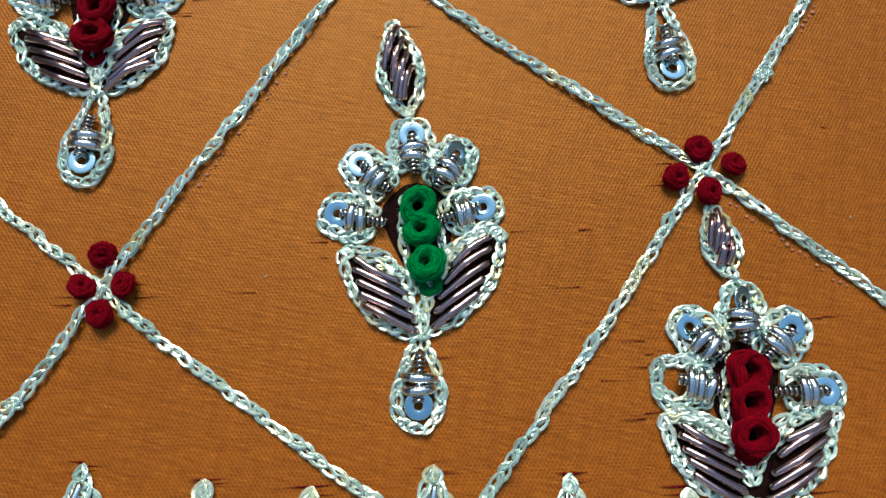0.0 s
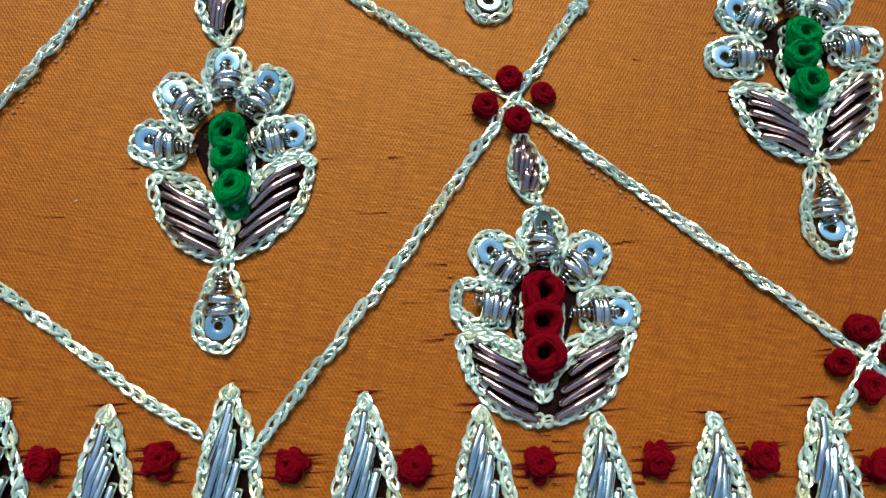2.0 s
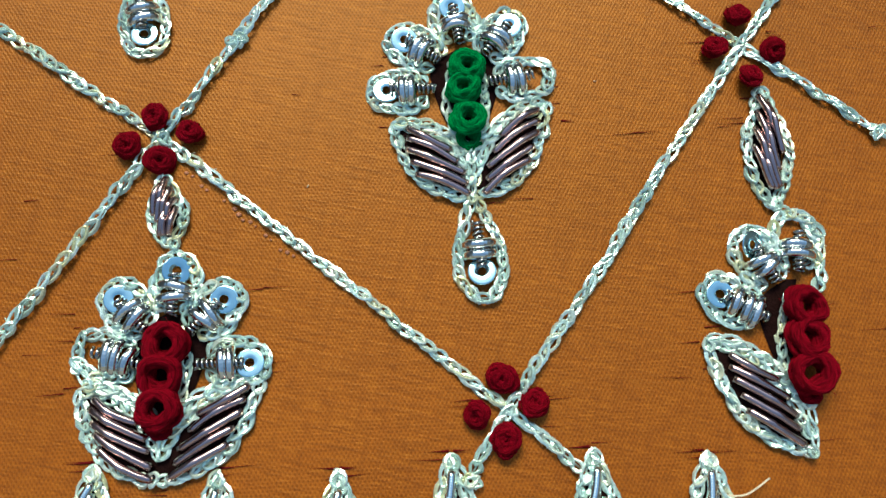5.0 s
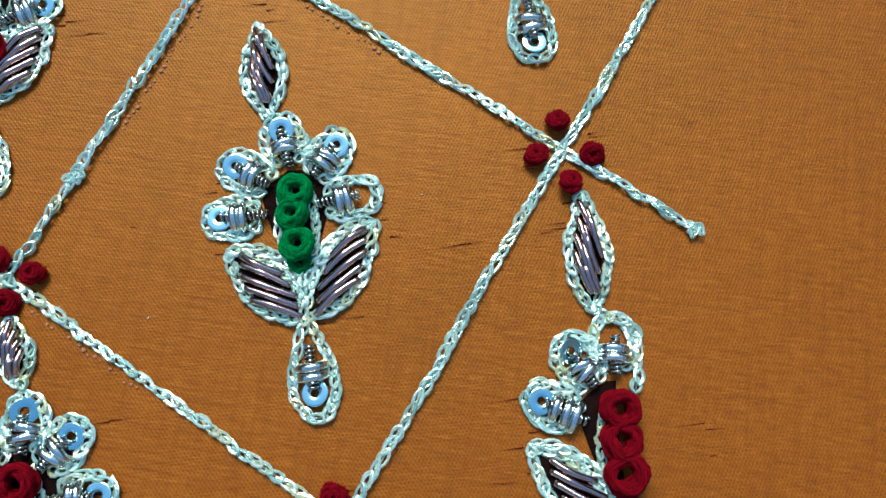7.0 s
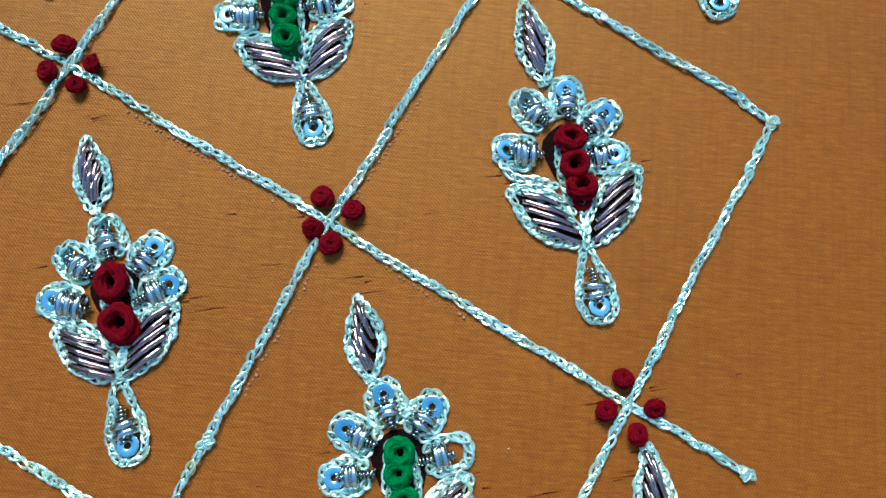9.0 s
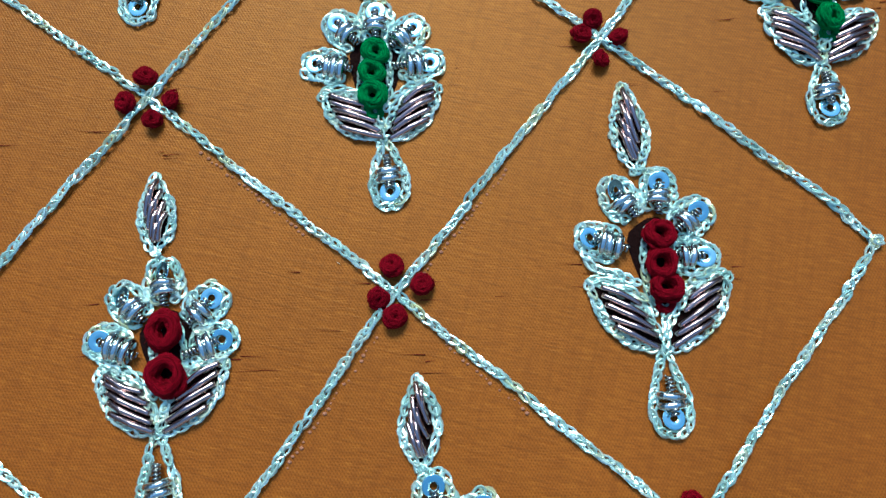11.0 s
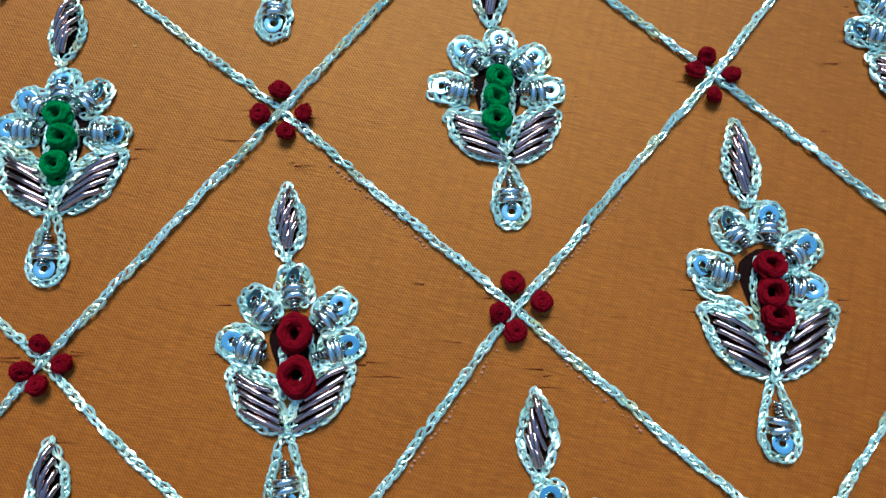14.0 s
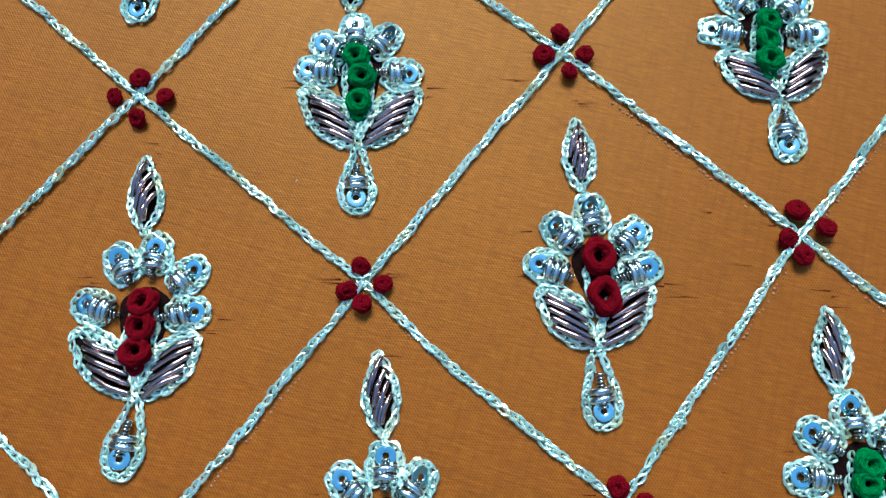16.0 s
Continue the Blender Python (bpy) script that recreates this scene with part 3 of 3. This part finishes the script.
def flower_motif(colour, label, drop=True, half=False, lean=1, missing=(), dark=(), east=1, cup=1.5, **known):
    """One flower: a leaf on top, five sequin petals, a column of thread knots, two side leaves, a hanging drop."""
    k = dict(MODEL)
    shared = [key for key in known if key in MODEL and key != "knots"]
    shift = sum(((Vector(known[key]) - Vector(MODEL[key])) for key in shared), Vector((0, 0))) / len(shared)
    for key in MODEL:
        if key == "knots":
            k[key] = known.get(key) or [tuple(Vector(p) + shift) for p in MODEL[key]]
        else:
            k[key] = known.get(key) or tuple(Vector(MODEL[key]) + shift)
    o = Vector(k["join"])
    q = {key: Vector(v) - o for key, v in k.items() if key != "knots"}
    knots = [Vector(p) - o for p in k["knots"]]
    ob = thing("flower_motif", None, (o.x, o.y, 0), label, "embroidered flower", "flower motifs")
    join = Vector((0, 0))
    # top leaf
    tip, base = q["tip"], q["base"]
    swell = min(2.3, 0.21 * (base - tip).length)
    chain("leaf_outline", lens(tip, base, swell, 0.55), ob, pitch=1.3)
    chain("leaf_outline", lens(tip, base, -swell, 0.55), ob, pitch=1.3)
    shade_mound(ob, lens(tip, base, swell - 0.4, 0.55), lens(tip, base, 0.4 - swell, 0.55))
    d = (base - tip).normalized()
    n = Vector((-d.y, d.x))
    span = (base - tip).length
    slope = 0.28 + RND.uniform(-0.05, 0.08)
    for i in range(8):
        along = span * (0.08 + 0.070 * i)
        wide = (swell - 0.2) * math.sin(math.pi * min(1, along / span))
        long = min(span * RND.uniform(0.36, 0.43), span * 0.86 - along)
        top = tip + d * along + n * (lean * (0.72 * wide - 0.05 - 0.75 * (i % 2)))
        way = d * math.cos(slope) - n * (lean * math.sin(slope))
        c = top + way * (long / 2)
        size = 3 if long < 3.4 else 4 if long < 4.5 else 5
        piece("coil_wire", MAUVE_WIRES[(size, RND.randrange(2))], ob, (c.x, c.y, RND.uniform(0, 0.2)),
              turned(math.atan2(way.y, way.x) + RND.uniform(-0.08, 0.08)), (long / size, 0.95, 1))
    # petals, the top one tied to the leaf's foot
    tie = (q["T"] - knots[0]).normalized()
    chain("leaf_stalk", [base - d * 0.8, q["T"] + tie * 1.3], ob, pitch=1.1, width=0.9, lift=0.1)
    first, second = knots[0], knots[min(1, len(knots) - 1)]
    centre = first.lerp(second, 0.35)
    for key, inner in (("L", first.lerp(second, 0.9)), ("UL", centre), ("T", first), ("UR", centre), ("R", first.lerp(second, 0.7))):
        if half and key in ("UR", "R"):
            continue
        petal(ob, q[key], inner, 4.0 if key == "T" else 4.4)
        sequin_set(ob, q[key], inner, SPRING if key in "LR" else SHORT_SPRING, has_sequin=key not in missing, dark=east * (key in dark), rings=3 if key == "L" and RND.random() < 0.4 else 2)
    # the outline round the knots and the knots themselves
    last = knots[-1]
    down = (last - first).normalized()
    across = Vector((-down.y, down.x))
    for s in ((1, -1) if not half else (-1,)):
        chain("calyx_outline", [first - down * 1.6 + across * 1.2 * s, first.lerp(last, 0.4) + across * 2.1 * s, last + across * 1.9 * s, last + down * 3.0 + across * 0.3 * s], ob, pitch=1.3, width=0.85)
    # dark sheet round the knots, in place of the shade between them and the arches
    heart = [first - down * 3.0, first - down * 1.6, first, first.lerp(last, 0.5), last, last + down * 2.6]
    shade_mound(ob, [p + across * (0.3 if half else w) for p, w in zip(heart, (0.9, 3.5, 4.6, 3.9, 2.5, 0.3))],
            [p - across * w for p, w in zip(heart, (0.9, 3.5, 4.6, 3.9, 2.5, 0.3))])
    meshes = GREEN_KNOTS if colour == "green" else RED_ROSES
    gap = (last - first).length / max(1, len(knots) - 1)
    for i, p in enumerate(knots):
        r = 2.0 if colour == "green" else 2.15
        knot = thread_knot(ob, (p.x, p.y, 0.25 + 0.1 * i), r, meshes, 1.05)
        if gap > 4.6:                                        # large knots drawn out until they touch
            knot.rotation_euler = (RND.uniform(-0.1, 0.1), RND.uniform(-0.1, 0.1), math.atan2(down.y, down.x) + math.pi * i)
            knot.scale.x *= gap / 2 / r * 0.98
            knot.scale.y *= 1.08
    foot = last + down * 1.9
    thread_knot(ob, (foot.x, foot.y, 0.05), 1.3, meshes, 0.8)
    # side leaves
    for key, s in (("LL", 1), ("LR", -1)):
        if half and key == "LR":
            continue
        out = q[key]
        rise, reach = out.dot(-down), out.dot(across)
        outer_line = [across * (reach * math.cos(th)) - down * (rise * (1 - math.sin(th))) for th in (math.pi / 2 * i / 6 for i in range(7))]
        outer_line = [p.lerp(q, 0.4) for p, q in zip(outer_line, lens(out, join, -2.5 * s, 0.57, 6))]
        chain("leaf_outline", outer_line, ob, pitch=1.3, width=1.1)
        inner_line = lens(out, join - down * cup, (2.3 - 0.3 * cup) * s, 0.48)
        chain("leaf_outline", inner_line, ob, pitch=1.3)
        side = Vector((-(join - out).y, (join - out).x)).normalized() * s
        chain("leaf_outline", [p + side * (0.95 if i else 0.5) for i, p in enumerate(inner_line[:5])], ob, pitch=1.3)
        shade_mound(ob, outer_line, inner_line)
        turn = 0.33 * s if s > 0 else 0.26 * s
        lo, hi = (0.34, 0.72) if s > 0 else (0.28, 0.70)
        wires(ob, out.lerp(join, lo) + side * (1.5 if s > 0 else 1.1), out.lerp(join, hi) - side * (1.2 if s > 0 else 1.5), (join - out), turn, 5, 6.9, MAUVE_WIRES)
    if cup < 1.9:
        chain("stem", [last + down * 2.4, join + down * 0.6], ob, pitch=1.2, lift=0.2)
    # the hanging drop
    if drop:
        ds, de = q["ds"], q["de"]
        a = ds.normalized()
        n = Vector((-a.y, a.x))
        far = max(2.1, (de - ds).dot(a) - 0.2)
        pts = [a * 0.4 + n * 0.4, ds * 0.45 + n * 1.6, ds * 0.8 + n * 2.4, ds + a * 0.8 + n * 2.1, ds + a * far * 0.9 + n * 0.9,
               ds + a * far * 0.9 - n * 0.9, ds + a * 0.8 - n * 2.1, ds * 0.8 - n * 2.4, ds * 0.45 - n * 1.6, a * 0.4 - n * 0.4]
        chain("drop_outline", pts, ob, pitch=1.3)
        sequin_set(ob, ds, join, SPRING)
    return ob


GREEN_LABEL = "silver zari flower with green knot centre, sequins and coil wire"
RED_LABEL = "silver zari flower with dark red knot centre, sequins and coil wire"
flower_motif("green", GREEN_LABEL, dark=("UR",), **MODEL)
border_flower = flower_motif("red", "silver flower with dark red knots, no drop, above the border", drop=False, missing=("L",), dark=("T",), cup=2.2,
             tip=(33.7, 15.2), base=(36.5, 7.5), L=(31.8, -4.9), UL=(32.9, 0.9), T=(38.2, 5.0), UR=(43.8, 3.0), R=(48.1, -2.9),
             knots=((39.2, -2.5), (39.8, -5.7), (40.4, -9.1)), LL=(31.5, -9.1), LR=(49.5, -4.3), join=(41.9, -16.1))
chain("petal_outline", [(-11.7, 10.0), (-10.2, 8.4), (-7.3, 7.9), (-4.2, 7.1)], border_flower, pitch=1.3)
flower_motif("red", RED_LABEL,
             tip=(-51.3, 49.8), base=(-46.8, 37.8), L=(-51.4, 25.2), UL=(-49.2, 33.3), T=(-44.3, 36.3), UR=(-37.5, 34.5),
             R=(-35.0, 28.5), knots=((-42.6, 27.3), (-41.8, 24.3), (-41.1, 20.4)), LL=(-51.8, 20.7), LR=(-33.0, 25.1),
             join=(-38.9, 14.4), ds=(-38.0, 5.7), de=(-36.7, 3.0))
flower_motif("green", GREEN_LABEL, lean=-1, missing=("R",),
             tip=(55.8, 54.8), base=(59.1, 42.8), L=(55.7, 29.7), UL=(56.4, 36.2), T=(61.0, 41.4), UR=(67.9, 40.4), R=(72.0, 34.7),
             knots=((64.0, 33.9), (64.5, 31.4), (65.4, 27.7)), LL=(57.2, 25.9), LR=(73.9, 31.8), join=(67.7, 19.3), ds=(70.1, 11.3),
             de=(70.3, 8.1))
flower_motif("red", "silver flower with two large dark red knots and sequins", dark=("T", "UL"), east=-1,
             tip=(12.7, 74.1), base=(16.3, 62.8), L=(12.7, 49.6), UL=(13.8, 56.0), T=(18.1, 60.5), UR=(25.8, 58.6), R=(28.8, 53.5),
             knots=((21.2, 52.8), (23.2, 47.4)), LL=(13.4, 45.6), LR=(30.2, 51.0), join=(23.9, 39.8), ds=(27.0, 31.0),
             de=(27.4, 28.5))
open_flower = flower_motif("red", RED_LABEL, lean=-1, dark=("UL",),
             tip=(75.4, 102.6), base=(79.8, 89.1), L=(74.9, 78.4), UL=(77.2, 85.9), T=(83.0, 88.6), UR=(89.1, 85.5), R=(90.9, 79.2),
             knots=((84.0, 80.5), (84.8, 77.1), (86.1, 73.4)), LL=(75.7, 72.4), LR=(94.6, 77.8), join=(87.5, 65.3), ds=(90.0, 56.7),
             de=(90.1, 54.2))
chain("petal_outline", [(-13.3, 10.9), (-11.1, 9.2), (-7.6, 8.9), (-4.7, 8.1)], open_flower, pitch=1.3)
half_flower = flower_motif("red", "half silver zari flower with dark red knots at the cloth's side", drop=False, half=True, lean=-1, missing=("T",), dark=("UL",),
             tip=(97.7, 38.7), base=(100.5, 24.6), T=(102.9, 22.6), UL=(98.3, 19.8), L=(95.6, 13.8),
             knots=((104.2, 14.2), (104.5, 10.8), (105.5, 7.2)), LL=(94.9, 8.8), join=(107.0, -0.5))
chain("petal_outline", [(-3.4, 24.8), (-1.6, 23.6), (-0.9, 20.5), (-0.8, 16.8)], half_flower, pitch=1.3)
flower_motif("green", GREEN_LABEL,
             base=(35.2, 107.8), L=(30.6, 95.6), UL=(32.1, 102.7), T=(37.2, 105.8), UR=(43.4, 104.4), R=(47.1, 99.4),
             knots=((39.0, 99.2), (39.3, 95.6), (40.5, 92.1)), LL=(32.5, 91.3), LR=(49.1, 96.4), join=(43.5, 86.5), ds=(46.1, 78.8),
             de=(45.5, 76.3))
flower_motif("green", GREEN_LABEL, dark=("UR",), east=-1,
             base=(-27.9, 83.0), L=(-31.2, 70.9), UL=(-30.2, 76.1), T=(-26.3, 80.7), UR=(-20.3, 80.2), R=(-15.1, 74.5),
             knots=((-24.1, 74.7), (-22.3, 71.8), (-21.5, 67.2)), LL=(-31.5, 67.1), LR=(-12.6, 72.4), join=(-19.4, 60.3),
             ds=(-17.1, 52.1), de=(-16.9, 49.7))
flower_motif("green", GREEN_LABEL,
             LL=(93.9, 119.2), LR=(110.8, 121.9), join=(103.6, 112.4), ds=(105.5, 105.2), de=(106.0, 103.1))
flower_motif("red", RED_LABEL,
             ds=(1.9, 98.8), de=(2.3, 96.2))
flower_motif("red", RED_LABEL,
             ds=(-62.2, 73.7), de=(-62.0, 72.1))


# ---- the border: pointed leaves of silver coil with red knots between ----
def border_leaf(at):
    ob = thing("border_leaf", None, (*at, 0), "pointed border leaf of silver coil wire edged in chain stitch", "embroidered leaf", "border leaves")
    d = Vector((math.sin(radians(GRAIN)), -math.cos(radians(GRAIN))))
    end = d * 25.0
    chain("leaf_outline", lens((0, 0), end, 2.95, 0.5, 6), ob, pitch=1.4, width=1.1)
    chain("leaf_outline", lens((0, 0), end, -2.95, 0.5, 6), ob, pitch=1.4, width=1.1)
    chain("leaf_tip", [d * 0.4, d * 2.2 + Vector((RND.uniform(-0.3, 0.3), 0))], ob, pitch=1.0, width=1.2, lift=0.15)
    shade_mound(ob, lens((0, 0), end, 2.7, 0.5, 6), lens((0, 0), end, -2.7, 0.5, 6))
    n = Vector((-d.y, d.x))
    slope = radians(17)
    for i in range(17):
        along = 1.7 + 0.98 * i
        wide = 2.95 * math.sin(math.pi * along / 25.0)
        size = 6 if i < 2 or i > 13 else 9
        long = size * RND.uniform(0.92, 1.06)
        top = d * along + n * (0.62 * wide - 0.30 - 0.85 * (i % 3) / 2 * wide / 2.9)
        way = d * math.cos(slope) - n * math.sin(slope)
        c = top + way * (long / 2)
        piece("coil_wire", SILVER_WIRES[(size, RND.randrange(3))], ob, (c.x, c.y, RND.uniform(0.0, 0.25)),
              turned(math.atan2(way.y, way.x) + RND.uniform(-0.05, 0.05)), (long / size, 1, 1))


LEAF_TIPS = [(-27.6, -26.5), (-14.8, -25.6), (-3.6, -24.0), (8.5, -19.2), (22.7, -17.2), (35.1, -15.9), (47.5, -14.1), (59.4, -11.8), (70.4, -7.9), (84.6, -4.7), (96.2, -2.8)]
for at in LEAF_TIPS:
    border_leaf(at)
BORDER_KNOTS = [(-31.5, -35.0), (-19.2, -33.2), (-8.5, -31.3), (3.2, -28.4), (16.9, -26.1), (29.5, -23.6), (42.3, -20.8), (54.3, -17.9), (65.2, -15.4), (77.8, -13.8), (91.1, -12.0)]
for at in BORDER_KNOTS:
    ob = thing("border_knot", None, (*at, 0), "dark red thread knot between the border leaves", "thread knot", "border knots")
    thread_knot(ob, (0, 0.4, 0.1), 1.5, RED_KNOTS, 0.95)
    lobe = RND.uniform(0, 6.28)
    for i in range(5):                                       # uneven wraps bulging round the eye
        a, r = lobe + 1.257 * i + RND.uniform(-0.25, 0.25), RND.uniform(0.95, 1.35)
        thread_knot(ob, (r * math.cos(a), 0.4 + 1.15 * r * math.sin(a), 0), RND.uniform(0.7, 0.9), RED_KNOTS, 1.0, 0.5)

# ---- pulled weft threads, chalk dots, a loose thread ----
WEFT_DIR = Vector((math.cos(radians(GRAIN)), math.sin(radians(GRAIN))))


def pulled_threads():
    rnd = random.Random(31)
    g = Geo()
    places = [(x, y, 1.3, 6, 4.2) for x, y in BORDER_KNOTS] + [(x, y, 0.0, 3, 1.4) for x, y in LEAF_TIPS]
    for x, y in BORDER_KNOTS + LEAF_TIPS:                    # short broad tugs where the needle pulled hard
        big = (x, y) in BORDER_KNOTS
        for s in (-1, 1):
            for off in ((1.3, 0.4, -0.9) if big else (0.3,)):
                if rnd.random() < 0.2:
                    continue
                c = Vector((x, y)) + WEFT_DIR * (s * (1.1 if big else 0.2)) + Vector((-WEFT_DIR.y, WEFT_DIR.x)) * off
                e = c + WEFT_DIR * (s * rnd.uniform(1.4, 3.6)) + Vector((0, rnd.uniform(-0.1, 0.3)))
                w = rnd.uniform(0.16, 0.34) * (1.0 if big else 0.6)
                g.tube([(*c, 0.03), (*c.lerp(e, 0.3), 0.07), (*c.lerp(e, 0.6), 0.05), (*e, 0.0)], lambda f, w=w: w * (1.01 - f) ** 1.6, 6, False, 0.5)
    places += [(x, y, 3.5, 3, 4.0) for x, y in NODES.values()]
    places += [(rnd.uniform(-60, 115), rnd.uniform(-15, 120), 0.0, 1, 0.2) for _ in range(26)]
    places += [(ob.location.x / MM + dx, ob.location.y / MM + dy, 0.0, 2, 5.0) for ob in scene.objects if ob.name.startswith("flower_motif") for dx, dy in ((-12.5, 8.0), (7.6, 13.0), (-13.0, 13.0), (1.0, -0.8), (-11.0, 36.0))]
    for x, y, skip, count, spread in places:
        for i in range(count):
            for s in (-1, 1):
                if rnd.random() < 0.25:
                    continue
                off = rnd.uniform(-spread, spread) / 2
                c = Vector((x, y)) + WEFT_DIR * (s * skip) + Vector((-WEFT_DIR.y, WEFT_DIR.x)) * off
                e = c + WEFT_DIR * (s * rnd.uniform(1.0, 4.2)) + Vector((0, rnd.uniform(-0.2, 0.2)))
                w = rnd.uniform(0.035, 0.09)
                g.tube([(*c, 0.02), (*c.lerp(e, 0.5), 0.06), (*e, 0.0)], lambda f, w=w: w * (1.02 - f), 5, False, 0.6)
    ob = new("pulled_threads", g.mesh("pulled_threads", WEFT))
    tagged(ob, "dark red weft threads pulled up beside the stitches", "threads", kind="stuff")


def chalk_dots():
    rnd = random.Random(12)
    g = Geo()
    for p, q, side, lo, hi in (("b", "c", -1, 0.1, 0.45), ("a", "h", -1, 0.3, 0.7), ("g", "e", -1, 0.25, 0.7), ("h", "b", -1, 0.2, 0.5), ("e", "f", -1, 0.2, 0.5), ("e", "i", -1, 0.08, 0.5), ("b", "e", -1, 0.45, 0.9)):
        a, b = Vector(NODES[p]), Vector(NODES[q])
        n = Vector((b.y - a.y, a.x - b.x)).normalized() * -side
        count = int((b - a).length * (hi - lo) / 0.75)
        for i in range(count):
            c = a.lerp(b, lo + (hi - lo) * i / count) + n * (1.35 + rnd.uniform(-0.15, 0.3))
            if rnd.random() < 0.75:
                r = rnd.uniform(0.12, 0.3)
                g.tube([(c.x - r, c.y, 0.01), (c.x, c.y, 0.03), (c.x + r, c.y + 0.05, 0.01)], lambda f, r=r: r * (0.4 + 0.6 * math.sin(math.pi * f)), 6, False, 0.25)
    ob = new("chalk_dots", g.mesh("chalk_dots", CHALK))
    tagged(ob, "faint pale pink chalk dots of the traced pattern", "chalk marks", kind="stuff")


pulled_threads()
chalk_dots()


def loose_thread():
    line, _ = spline([(97.0, -6.0), (98.1, -6.5), (100.4, -6.1), (102.5, -4.0)])
    g = Geo()
    g.tube([(p.x, p.y, 0.25 + 0.8 * i / len(line)) for i, p in enumerate(line)], 0.11, 6)
    tagged(new("loose_thread", g.mesh("loose_thread", CREAM)), "loose cream thread end curling off a border leaf", "thread")


loose_thread()


def lint():
    """A few specks of white lint caught on the weave."""
    rnd = random.Random(77)
    g = Geo()
    spots = [(49.4, 17.1), (-14.0, -3.0)] + [(rnd.uniform(-45, 110), rnd.uniform(0, 110)) for _ in range(9)]
    for x, y in spots:
        a, r = rnd.uniform(0, 6.28), rnd.uniform(0.1, 0.28)
        dx, dy = math.cos(a) * r, math.sin(a) * r
        g.tube([(x - dx, y - dy, 0.04), (x + 0.04, y, 0.10), (x + dx, y + dy, 0.05)], 0.055, 5)
    tagged(new("lint_specks", g.mesh("lint_specks", CREAM)), "few pale lint specks on the orange silk", "lint", kind="stuff")


lint()
